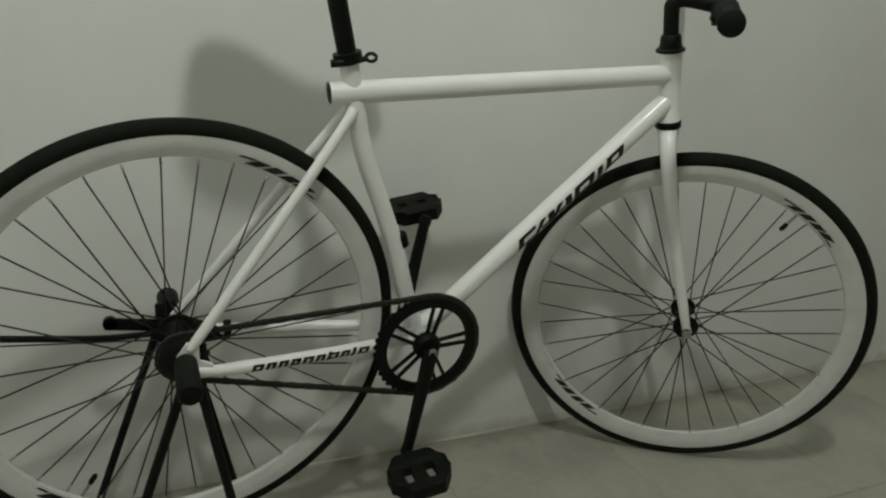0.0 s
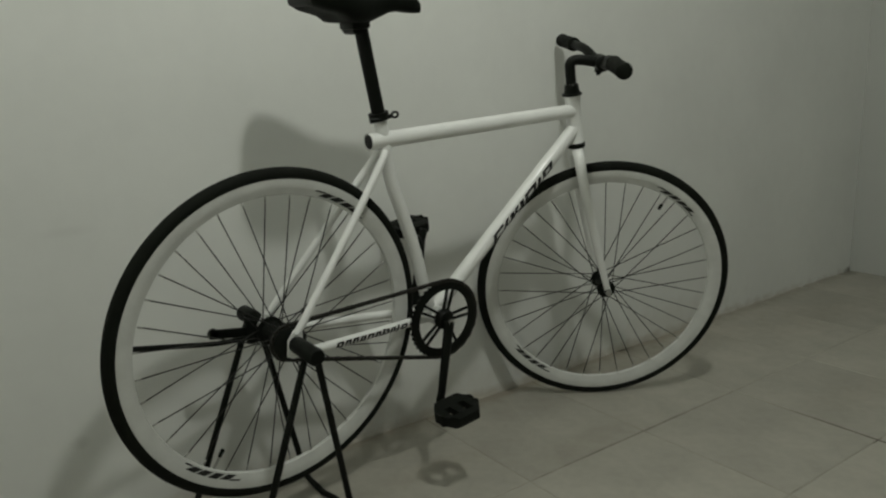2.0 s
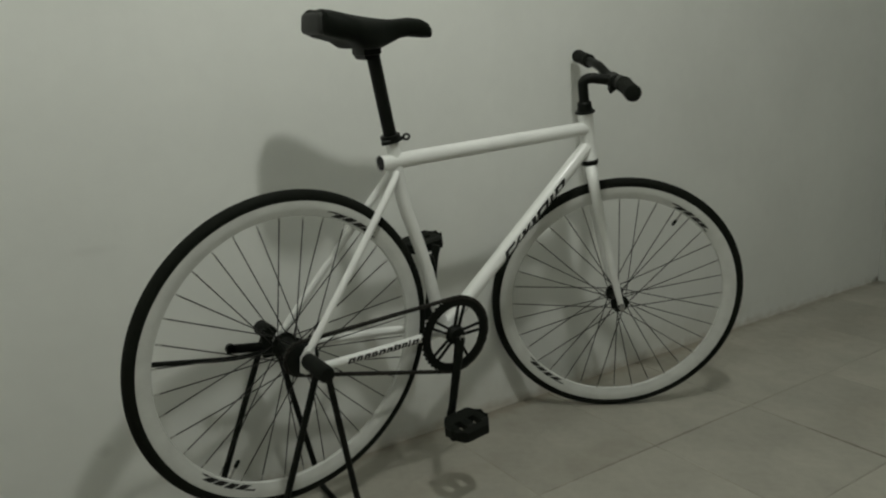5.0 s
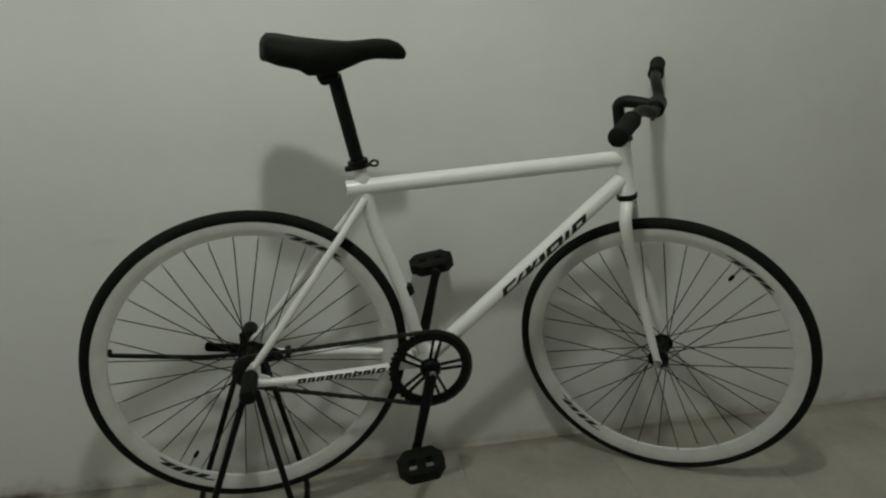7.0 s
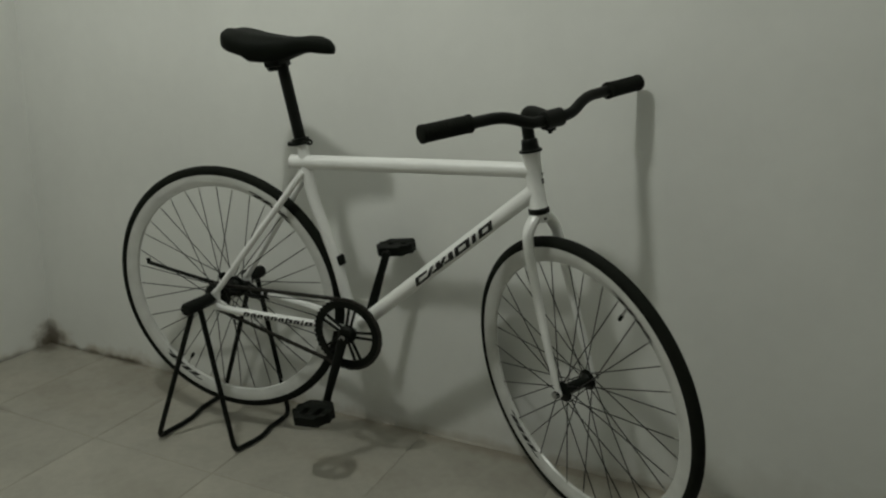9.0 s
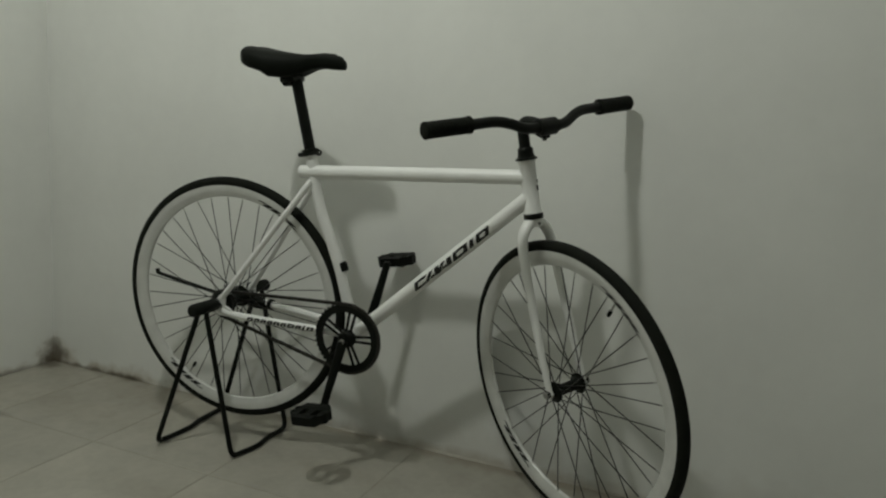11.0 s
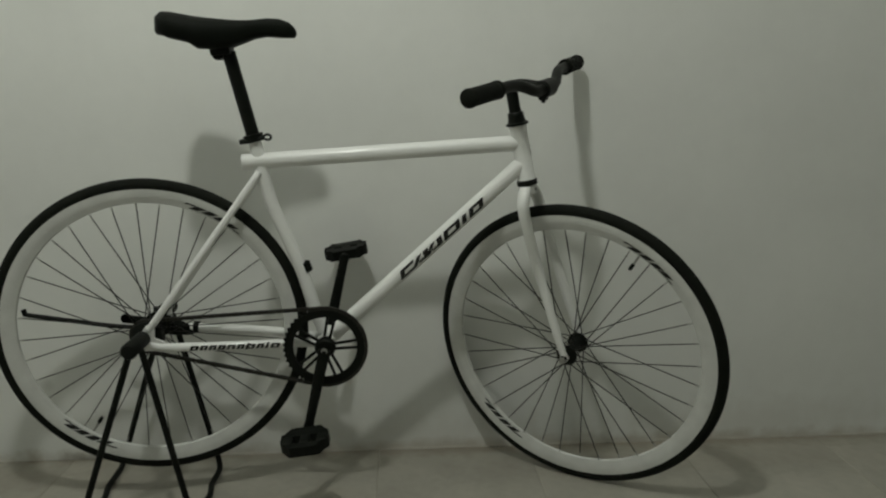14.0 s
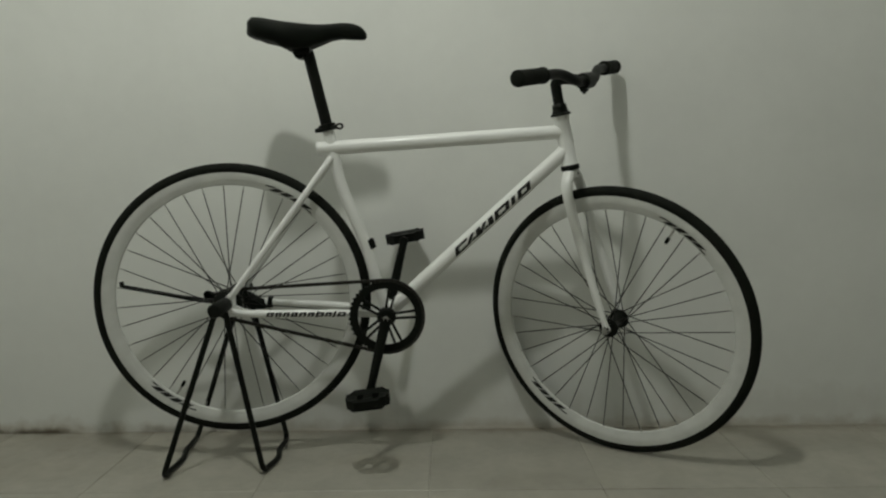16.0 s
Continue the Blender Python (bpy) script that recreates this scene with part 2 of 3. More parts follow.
# added out of view; its dark tone only shapes the fill
tagged(wall("wall_south", ROOM_LEFT - 0.12, ROOM_FRONT - 0.12, ROOM_RIGHT + 0.12, ROOM_FRONT, unseen_wall), "unseen front wall, dark to hold back bounced light", "wall")
# unseen ceiling, added to throw soft fill from above
tagged(link("ceiling", block((ROOM_RIGHT - ROOM_LEFT + 0.24, ROOM_BACK - ROOM_FRONT + 0.24, 0.1),
                             pose((ROOM_LEFT + ROOM_RIGHT) / 2, (ROOM_BACK + ROOM_FRONT) / 2, ROOM_HIGH + 0.05), 0), ceiling_paint, False),
       "unseen ceiling, pale to bounce light down", "ceiling", kind="structure")
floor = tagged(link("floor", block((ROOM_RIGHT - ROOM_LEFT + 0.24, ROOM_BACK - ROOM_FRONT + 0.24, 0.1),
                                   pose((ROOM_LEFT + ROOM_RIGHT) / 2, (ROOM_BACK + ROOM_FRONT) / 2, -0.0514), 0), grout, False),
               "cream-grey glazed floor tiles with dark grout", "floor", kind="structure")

# a rough bead of plaster where the wall meets the tiles, broken off in places
rng = random.Random(4)
bm, x = bmesh.new(), 1.02
while x < ROOM_RIGHT - ROOM_LEFT - 0.1:
    run = rng.uniform(0.04, 0.22)
    n = max(3, int(run / 0.02))
    tube([(x + run * i / n, -0.0005, 0.0005 + rng.uniform(0, 0.0015)) for i in range(n + 1)],
         [0.001] + [rng.uniform(0.0014, 0.0042) for i in range(n - 1)] + [0.001], 7, bm)
    x += run + rng.uniform(0.01, 0.16)
bead = tagged(link("trim", bm, bare_plaster), "rough pale plaster bead along the wall foot", "trim", kind="structure")
bead.matrix_world = pose(ROOM_LEFT, WALL, 0, 0, 0, WALL_TURN)

# ---- bicycle ----
# Bicycle space: x forwards, z up, rear axle over x = 0; it leans a little away from the wall.
bike = tagged(new("bicycle"), "white fixed-gear bicycle with black saddle, propped on a rear stand", "bicycle")
bike.matrix_world = pose(0, 0.032, 0, 4.0, 0, 0.9)

REAR = Vector((0.0135, -0.004, 0.3985))
BOTTOM = Vector((0.386, 0, 0.363))
HEAD = Vector((0.827, 0, 0.711))
UP = Vector((-0.19, 0, 0.982)).normalized()
AHEAD = Vector((UP.z, 0, -UP.x))
STEER = 33.0
turned = Matrix.Translation(HEAD) @ Matrix.Rotation(radians(-STEER), 4, UP)
# Steering space: x ahead, y across, z up along the head tube, from its lower end.
steering = turned @ Matrix(((AHEAD.x, 0, UP.x, 0), (0, 1, 0, 0), (AHEAD.z, 0, UP.z, 0), (0, 0, 0, 1)))

# The wheel sits a touch further round than the bar.
fork_space = steering @ pose(0, 0, 0, 0, 0, -1.6)


def along(line, s):
    """The place and direction s metres along a line of points."""
    for p, q in zip(line, line[1:]):
        run = (q - p).length
        if s <= run or q is line[-1]:
            return p + (q - p) * (s / run), (q - p).normalized()
        s -= run


def patch(line, radius, s0, s1, mid, half, slant, bm):
    """A thin printed patch on a tube: s along it in metres, mid and half its place and half width round the tube in degrees."""
    rows = []
    for j in range(7):
        f = radians(mid - half + 2 * half * j / 6)
        row = []
        for k in range(4):
            p, d = along(line, s0 + (s1 - s0) * k / 3 + slant * math.sin(f))
            out = Vector((0, -1, 0))
            out = (out - d * out.dot(d)).normalized()
            row.append(bm.verts.new(p + (math.cos(f) * out + math.sin(f) * out.cross(d)) * (radius + 0.0006)))
        rows.append(row)
    for r, q in zip(rows, rows[1:]):
        for k in range(3):
            bm.faces.new((r[k], r[k + 1], q[k + 1], q[k]))
    return bm


# frame
TT0, TT1 = Vector((0.228, 0, 0.7600)), Vector((0.806, 0, 0.7930))
top_tube = part("top_tube", tube([TT0, TT1], 0.0166, 28, caps=False), white_paint, bike)
# solid dark plug: shade of the open tube end as colour
part("tube_mouth", tube([TT0 + Vector((0.001, 0, 0)), TT0 + Vector((0.03, 0, 0.0017))], 0.0140, 20), hollow_shade, top_tube, "dark plug painted as shade in the open tube end")
DT0, DT1 = BOTTOM + Vector((0.012, 0, 0.010)), Vector((0.818, 0, 0.752))
down_tube = part("down_tube", tube([DT0, DT1], 0.0168, 24), white_paint, bike, "white tube with slanting black lettering film")
base = (Vector((0.553, 0, 0.511)) - DT0).length
wide = 0.240
for a, b, kind in ((0, .16, 0), (.18, .34, 1), (.345, .505, 1), (.53, .72, 2), (.75, .80, 3), (.835, 1.0, 2)):
    bm = bmesh.new()
    s0, s1, r = base + a * wide, base + b * wide, 0.0168
    line = [DT0, DT1]
    if kind == 3:
        strokes = ((s0, s1, -7, 27, .012),)
    else:
        strokes = ((s0, s1, 16, 9, .012), (s0, s1, -28, 9, .012), (s0, s0 + .012, -7, 28, .012))
    if kind == 2:
        strokes += ((s1 - .012, s1, -7, 28, .012),)
    if kind == 1:
        strokes = ((s0, s0 + .013, -7, 28, .028), (s0 + .024, s1, -7, 28, .008), (s0 + .010, s0 + .026, -22, 8, .012))
    for u, v, mid, half, slant in strokes:
        patch(line, r, u, v, mid, half, slant, bm)
    part("decal", bm, decal_black, down_tube, "black decal shape")
HT0, HT1 = HEAD + UP * 0.004, HEAD + UP * 0.122
head_tube = part("head_tube", tube([HT0, HT0 + UP * 0.006, HT0 + UP * 0.008, HT1 - UP * 0.008, HT1 - UP * 0.006, HT1], [0.0195, 0.0195, 0.0182, 0.0182, 0.0195, 0.0195], 28), white_paint, bike)
bm = bmesh.new()
for lo, hi in ((0.055, 0.066), (0.072, 0.078)):
    patch([HT0, HT1], 0.0182, lo, hi, -80 if lo < 0.06 else -88, 14, 0.004, bm)
part("decal", bm, decal_black, head_tube, "small black emblem shape")
seat_line = smooth_path([(0.2545, 0, 0.8075), (0.2605, 0, 0.780), (0.2690, 0, 0.735), (0.284, 0, 0.668), (0.313, 0, 0.592), (0.340, 0, 0.518), (0.361, 0, 0.440), (0.386, 0, 0.363)], 5)
seat_tube = part("seat_tube", tube(seat_line, 0.0138, 24, up=(0, 1, 0)), white_paint, bike, "white seat tube curved round the rear wheel")
part("cable_clip", tube([(0.3450, 0, 0.543), (0.3460, 0, 0.541), (0.3520, 0, 0.522), (0.3530, 0, 0.520)], [0.008, 0.0108, 0.0108, 0.008], 16), black_plastic, seat_tube, "black plastic band")
part("bottom_bracket", lathe([(0.021, -0.034), (0.021, 0.034)], 32, closed=False), white_paint, bike).location = BOTTOM
for s in (-1, 1):
    line = smooth_path([(0.262, 0.010 * s, 0.740), (0.244, 0.018 * s, 0.714), (0.150, 0.0405 * s, 0.588), (0.052, 0.0595 * s, 0.457), (0.022, 0.064 * s, 0.418)], 6)
    part("seat_stay", tube(line, [0.0078] * (len(line) - 3) + [0.0074, 0.007, 0.007], 16), white_paint, bike)
    line = smooth_path([(0.012, 0.064 * s, 0.388), (0.060, 0.063 * s, 0.3785), (0.200, 0.050 * s, 0.3735), (0.300, 0.034 * s, 0.369), (0.372, 0.022 * s, 0.364)], 6)
    chain_stay = part("chain_stay", tube(line, [0.0075 + 0.0019 * min(1, i / 8) for i in range(len(line))], 18), white_paint, bike, "white chain stay with black lettering film" if s < 0 else "")
    outline = [(0.052, 0.372), (0.052, 0.391), (0.034, 0.400), (0.034, 0.428), (0.018, 0.428), (0.004, 0.410), (0.002, 0.378), (0.012, 0.372)]
    part("dropout", slab(outline, 0.006, 0.064 * s), white_paint, bike)
    if s < 0:
        spans = ((0, .09), (.11, .19), (.21, .29), (.31, .39), (.41, .50), (.52, .60), (.62, .72), (.74, .82), (.84, .88), (.90, 1.0))
        for k, (a, b) in enumerate(spans):
            bm = bmesh.new()
            s0, s1, r = 0.094 + a * 0.184, 0.094 + b * 0.184, 0.0094
            tall = 44 if k in (6, 8) else 32
            strokes = [(s0, s0 + .006, 0, tall, .004)]
            if k != 8:
                strokes += [(s1 - .006, s1, 0, 30, .004), (s0, s1, 22, 10, .004)]
                if k % 3 == 0:
                    strokes.append((s0, s1, -22, 10, .004))
            for u, v, mid, half, slant in strokes:
                patch(line, r, u, v, mid, half, slant, bm)
            part("decal", bm, decal_black, chain_stay, "black decal shape")
    else:
        part("stay_cover", tube([(0.018, 0.054, 0.3900), (0.022, 0.054, 0.3885), (0.046, 0.0555, 0.3800), (0.072, 0.058, 0.3725), (0.084, 0.060, 0.3715)], [0.018, 0.0225, 0.0195, 0.0120, 0.0085], 18, flat=0.5, up=(0, 1, 0)), black_plastic, chain_stay, "black tapered cover behind the axle")
        part("chain_guard_band", tube([(0.082, 0.0615, 0.378), (0.093, 0.061, 0.3775)], 0.0140, 18), black_plastic, chain_stay, "black band")

# seat post, clamp, saddle
post_dir = (Vector((0.2185, 0, 0.975)) - Vector((0.2565, 0, 0.806))).normalized()
POST0 = Vector((0.2548, 0, 0.806))
part("seat_post", tube([POST0, POST0 + post_dir * 0.180], 0.0136, 24), black_paint, bike, "black seat post")
clamp = part("seat_clamp", tube([POST0 - post_dir * 0.004, POST0 - post_dir * 0.003, POST0 + post_dir * 0.011, POST0 + post_dir * 0.012], [0.0190, 0.0205, 0.0205, 0.0190], 24), black_metal, bike, "black quick-release seat clamp")
ring = [(0.284 + 0.0075 * math.cos(a), -0.012, 0.8125 + 0.0055 * math.sin(a)) for a in (2 * math.pi * i / 14 for i in range(15))]
bm = tube(ring, 0.0026, 8)
tube([(0.262, -0.014, 0.8075), (0.278, -0.012, 0.8115)], 0.0042, 10, bm)
part("lever", bm, black_metal, clamp, "black clamp lever")
part("clamp_nut", tube(smooth_path([(0.254, -0.014, 0.8060), (0.240, -0.012, 0.8040), (0.228, -0.008, 0.8025)], 4), 0.0055, 12), black_metal, clamp)


def saddle_mesh():
    bm = bmesh.new()
    stations = ((0.080, 0.046, 1.055, 1.013), (0.086, 0.060, 1.0600, 1.007), (0.104, 0.070, 1.0590, 1.000), (0.126, 0.073, 1.0550, 0.9955), (0.144, 0.072, 1.0520, 0.991), (0.160, 0.069, 1.0500, 0.980),
                (0.190, 0.058, 1.0470, 0.979), (0.215, 0.046, 1.0455, 0.982), (0.240, 0.035, 1.0445, 0.991), (0.265, 0.028, 1.0455, 1.006), (0.295, 0.0235, 1.047, 1.0105),
                (0.320, 0.021, 1.0455, 1.0085), (0.338, 0.0175, 1.039, 1.0080), (0.348, 0.012, 1.030, 1.0085), (0.352, 0.006, 1.022, 1.014))
    seg, rings = 24, []
    for x, half, top, low in stations:
        x += 0.011 * max(0, min(1, (0.28 - x) / 0.2))
        mid, ring = low + (top - low) * 0.52, []
        for i in range(seg):
            a = 2 * math.pi * i / seg
            c, s = math.cos(a), math.sin(a)
            y = half * math.copysign(abs(c) ** 0.75, c)
            if s >= 0:
                dip = 0.0035 * math.exp(-(y / 0.012) ** 2) if x < 0.28 else 0
                z = mid + (top - mid) * s ** 0.8 - dip
            else:
                z = mid + (mid - low) * -abs(s) ** 0.55
                z += 0.012 * (1 - abs(y) / max(half, 1e-4)) if x < 0.25 else 0
            ring.append(bm.verts.new((x, y, z)))
        rings.append(ring)
    for a, b in zip(rings, rings[1:]):
        for i in range(seg):
            bm.faces.new((a[i], a[(i + 1) % seg], b[(i + 1) % seg], b[i]))
    bm.faces.new(rings[0])
    bm.faces.new(rings[-1])
    return bm


saddle = part("saddle", saddle_mesh(), black_vinyl, bike, "black padded vinyl saddle")
part("rear_bumper", block((0.020, 0.086, 0.040), pose(0.0945, 0, 1.0335, 0, 4, 0), 0.0095, None, 4), worn_pad, saddle, "scuffed grey-black rear edge")
for s in (-1, 1):
    line = smooth_path([(0.130, 0.024 * s, 1.020), (0.155, 0.022 * s, 1.006), (0.190, 0.021 * s, 0.994), (0.235, 0.021 * s, 0.999), (0.290, 0.012 * s, 1.020)], 5)
    part("saddle_rail", tube(line, 0.0036, 10), black_metal, saddle)
bm = block((0.040, 0.052, 0.016), pose(0.203, 0, 0.984, 0, -6, 0), 0.004)
tube([(0.197, -0.02, 0.977), (0.197, 0.02, 0.977)], 0.011, 16, bm)
part("saddle_clamp", bm, black_metal, saddle, "black saddle clamp")

# headset
part("headset_cup", tube([HEAD - UP * 0.008, HEAD - UP * 0.006, HEAD + UP * 0.003, HEAD + UP * 0.005], [0.0195, 0.022, 0.022, 0.0195], 28), black_metal, bike, "black lower headset ring")
top = HEAD + UP * 0.122
part("headset_cup", tube([top, top + UP * 0.001, top + UP * 0.005, top + UP * 0.007, top + UP * 0.016, top + UP * 0.018, top + UP * 0.026, top + UP * 0.028], [0.021, 0.024, 0.024, 0.0195, 0.017, 0.0175, 0.0165, 0.0145], 28), black_metal, bike, "black stepped upper headset")


def steered(name, bm, mat, label="", space=None):
    """A part that turns with the handlebar, made in steering space."""
    ob = part(name, bm, mat, bike, label)
    ob.matrix_local = space or steering
    return ob


# stem and handlebar
stem_line = smooth_path([(0, 0, 0.140), (0, 0, 0.185), (0.0015, 0, 0.197), (0.012, 0, 0.2035), (0.030, 0, 0.202), (0.068, 0, 0.191)], 6)
stem = steered("stem", tube(stem_line, 0.0125, 20, up=(0, 1, 0)), black_paint, label="black forged quill stem")
bm = bmesh.new()
tube([(0.076, -0.024, 0.1885), (0.076, -0.022, 0.1885), (0.076, 0.022, 0.1885), (0.076, 0.024, 0.1885)], [0.016, 0.0185, 0.0185, 0.016], 24, bm)
block((0.016, 0.020, 0.012), pose(0.068, 0, 0.171, 0, 15, 0), 0.003, bm)
part("bar_clamp", bm, black_paint, stem)
part("clamp_bolt", tube([(0.066, 0, 0.160), (0.067, 0, 0.168)], 0.0045, 6), black_metal, stem)
half = [(0.076, 0.0, 0.1885), (0.076, 0.035, 0.1885), (0.0745, 0.060, 0.1925), (0.068, 0.092, 0.2055), (0.062, 0.122, 0.2125), (0.056, 0.170, 0.2135), (0.0475, 0.276, 0.2140)]
bar_line = smooth_path([(x, -y, z) for x, y, z in half[:0:-1]] + half, 6)
handlebar = steered("handlebar", tube(bar_line, 0.0112, 18, up=(0, 0, 1)), black_paint, label="black swept riser handlebar")
for s in (-1, 1):
    a, b = Vector((0.0555, 0.178 * s, 0.2136)), Vector((0.0470, 0.286 * s, 0.2142))
    d = (b - a).normalized()
    profile = [(0.0, 0.0145), (0.002, 0.0178), (0.008, 0.0178), (0.010, 0.0160)]
    n_rib = 13
    for k in range(n_rib):
        q = 0.014 + k * 0.0066
        profile += [(q, 0.0168), (q + 0.0045, 0.0168), (q + 0.005, 0.0160), (q + 0.0062, 0.0160)]
    profile += [(0.101, 0.0178), (0.106, 0.0172), (0.1085, 0.0130)]
    part("grip", tube([a + d * q for q, r in profile], [r for q, r in profile], 24), rubber, handlebar, "ribbed black rubber grip")

# fork
bm = tube([(0, 0, -0.004), (0, 0, -0.012), (0, 0, -0.026)], [0.0185, 0.0185, 0.0165], 24)
fork_crown = steered("fork", bm, white_paint, "white fork with two raked blades", fork_space)
# solid dark plug in place of a shaded hole
part("brake_hole", tube([(0.0135, 0, -0.017), (0.0178, 0, -0.017)], 0.0038, 14), hollow_shade, fork_crown, "dark plug painted as the shaded hole in the crown")
for s in (-1, 1):
    line = smooth_path([(0.0, 0.010 * s, -0.012), (0.0, 0.027 * s, -0.028), (0.0, 0.039 * s, -0.052), (0.005, 0.044 * s, -0.110), (0.018, 0.047 * s, -0.220), (0.029, 0.049 * s, -0.300), (0.037, 0.050 * s, -0.355), (0.042, 0.050 * s, -0.388)], 6)
    k = len(line)
    part("fork_blade", tube(line, [0.0145 - 0.0072 * max(0, i / k - 0.15) / 0.85 for i in range(k)], 18, flat=0.78, up=(0, 1, 0)), white_paint, fork_crown)
    part("fork_end", slab([(0.034, -0.376), (0.048, -0.378), (0.052, -0.392), (0.046, -0.400), (0.039, -0.400), (0.034, -0.392)], 0.006, 0.050 * s), white_paint, fork_crown)


# wheels
def rim_side(r):
    """Half the rim's width at a radius."""
    return 0.0105 if r > 0.302 else 0.0105 - (0.302 - r) / 0.0195 * 0.0065


def wheel(place, label, valve, marks, rear, lacing):
    """A wheel in its own space: its axle along y; angles in degrees from ahead, upwards."""
    inner = 0.2862 if rear else 0.2835
    lift = inner - 0.2835
    sides = [(r, rim_side(r)) for r in (0.3178, 0.310, 0.302, 0.296, 0.2885 + lift, inner)]
    profile = [(r, -y) for r, y in sides] + [(inner - 0.002, 0.0)] + [(r, y) for r, y in sides[::-1]]
    rim = part("wheel", lathe(profile, 128), white_rim, bike, label)
    rim.matrix_local = place
    arc = [(0.3150, -0.0098), (0.3175, -0.0116), (0.3225, -0.0128), (0.3285, -0.0115), (0.3335, -0.0080), (0.3366, -0.0038), (0.3375, 0.0)]
    part("tyre", lathe(arc + [(r, -y) for r, y in arc[-2::-1]], 160), rubber, rim, "black slick road tyre")
    shell = [(0.0045, -0.062), (0.0075, -0.062), (0.0085, -0.052), (0.009, -0.040), (0.021, -0.0385), (0.0235, -0.0365), (0.0235, -0.0335), (0.017, -0.031), (0.0125, -0.022), (0.0125, 0.022), (0.017, 0.031),
             (0.0235, 0.0335), (0.0235, 0.0365), (0.021, 0.0385), (0.009, 0.040), (0.0085, 0.052), (0.0075, 0.062), (0.0045, 0.062)]
    if rear:
        shell = [(r * 1.25 if r > 0.01 else r, y * (1.2 if abs(y) > 0.05 else 1.0)) for r, y in shell]
    hub = part("hub", lathe(shell, 32, closed=False), black_metal, rim, "black hub")
    for s in (-1, 1):
        e = 0.078 if rear else 0.063
        part("axle_nut", lathe([(0.0075, (e - 0.009) * s), (0.0085, (e - 0.007) * s), (0.0085, e * s), (0.005, (e + 0.002) * s)], 6, closed=False), bolt_steel, hub, "dull steel axle nut")
    flange = 0.026 if rear else 0.0215
    shared = []
    for side in (-1, 1):
        for lay in (-1, 1):
            a0 = radians(32 * lay)
            start = Vector((flange * math.cos(a0), 0.0350 * side + 0.0012 * lay, flange * math.sin(a0)))
            bm = tube([start, Vector((0.2725, 0.0038 * side, 0))], 0.00125, 6)
            tube([(0.2725, 0.0038 * side, 0), (0.2832, 0.0022 * side, 0)], 0.0018, 6, bm)
            mesh = bpy.data.meshes.new("spoke")
            bm.to_mesh(mesh)
            bm.free()
            mesh.materials.append(spoke_steel)
            mesh.materials.append(bolt_steel)
            for p in mesh.polygons:
                p.use_smooth = True
                p.material_index = int(p.center.x > 0.2726)
            shared.append(mesh)
    for i in range(36):
        k = (i + lacing) % 4
        spoke = new("spoke", shared[(k % 2) * 2 + k // 2])
        spoke.parent = rim
        spoke.matrix_local = pose(0, 0, 0, 0, -i * 10 - (2.3 if rear else 4.5), 0)
    c, s = math.cos(radians(valve)), math.sin(radians(valve))
    stem_ob = part("valve", tube([(0.283 * c, 0, 0.283 * s), (0.258 * c, 0, 0.258 * s)], 0.0026, 10), bolt_steel, rim, "tyre valve")
    part("valve_cap", tube([(0.260 * c, 0, 0.260 * s), (0.258 * c, 0, 0.258 * s), (0.246 * c, 0, 0.246 * s), (0.243 * c, 0, 0.243 * s)], [0.003, 0.0042, 0.0042, 0.0025], 12), black_plastic, stem_ob, "black valve cap")
    for mid in marks:
        for side in (-1, 1):
            for off, width, r0, r1, slant in ((-10.8, 4.6, 0.2940, 0.2970, -0.6), (-7.6, 4.0, 0.2860, 0.2962, -2.2), (-2.4, 3.9, 0.2862, 0.2970, -2.0),
                                              (2.8, 3.9, 0.2862, 0.2966, -2.0), (7.6, 4.0, 0.2864, 0.2970, -2.2), (10.6, 3.4, 0.2862, 0.2890, -0.6)):
                bm = bmesh.new()
                rows = []
                for j in range(4):
                    r = r0 + lift + (r1 - r0) * j / 3
                    rows.append([bm.verts.new((r * math.cos(radians(a)), (rim_side(r) + 0.0005) * side, r * math.sin(radians(a))))
                                 for a in (mid - off + slant * (j / 3 - 0.5) * 1.6 + q * width / 2 for q in (-1, -0.33, 0.33, 1))])
                for r, q in zip(rows, rows[1:]):
                    for u in range(3):
                        bm.faces.new((r[u], r[u + 1], q[u + 1], q[u]))
                part("decal", bm, decal_black, rim, "slanted black decal bar")
    return rim


rear_wheel = wheel(Matrix.Translation(REAR) @ pose(0, 0, 0, 0, 0, 3.5) @ Matrix.Scale(0.982, 4), "rear wheel with deep white rim and dark spokes", 237, (236, 59), True, 2)
front_wheel = wheel(fork_space @ Matrix.Translation((0.042, 0, -0.391)) @ Matrix.Scale(0.998, 4), "front wheel with deep white rim and dark spokes, turned aside", 50, (45, 222), False, 1)


# drivetrain
def toothed(r_tip, r_root, teeth, r_in, thickness, y):
    """A flat ring with teeth."""
    bm = bmesh.new()
    outer, inner = [], []
    for i in range(teeth * 4):
        a = 2 * math.pi * i / (teeth * 4)
        r = r_tip if i % 4 in (1, 2) else r_root
        outer.append((r * math.cos(a), r * math.sin(a)))
        inner.append((r_in * math.cos(a), r_in * math.sin(a)))
    k = len(outer)
    rows = [[bm.verts.new((x, yy, z)) for x, z in pts] for pts, yy in ((outer, y - thickness / 2), (outer, y + thickness / 2), (inner, y + thickness / 2), (inner, y - thickness / 2))]
    for a, b in zip(rows, rows[1:] + rows[:1]):
        for i in range(k):
            bm.faces.new((a[i], a[(i + 1) % k], b[(i + 1) % k], b[i]))
    return bm


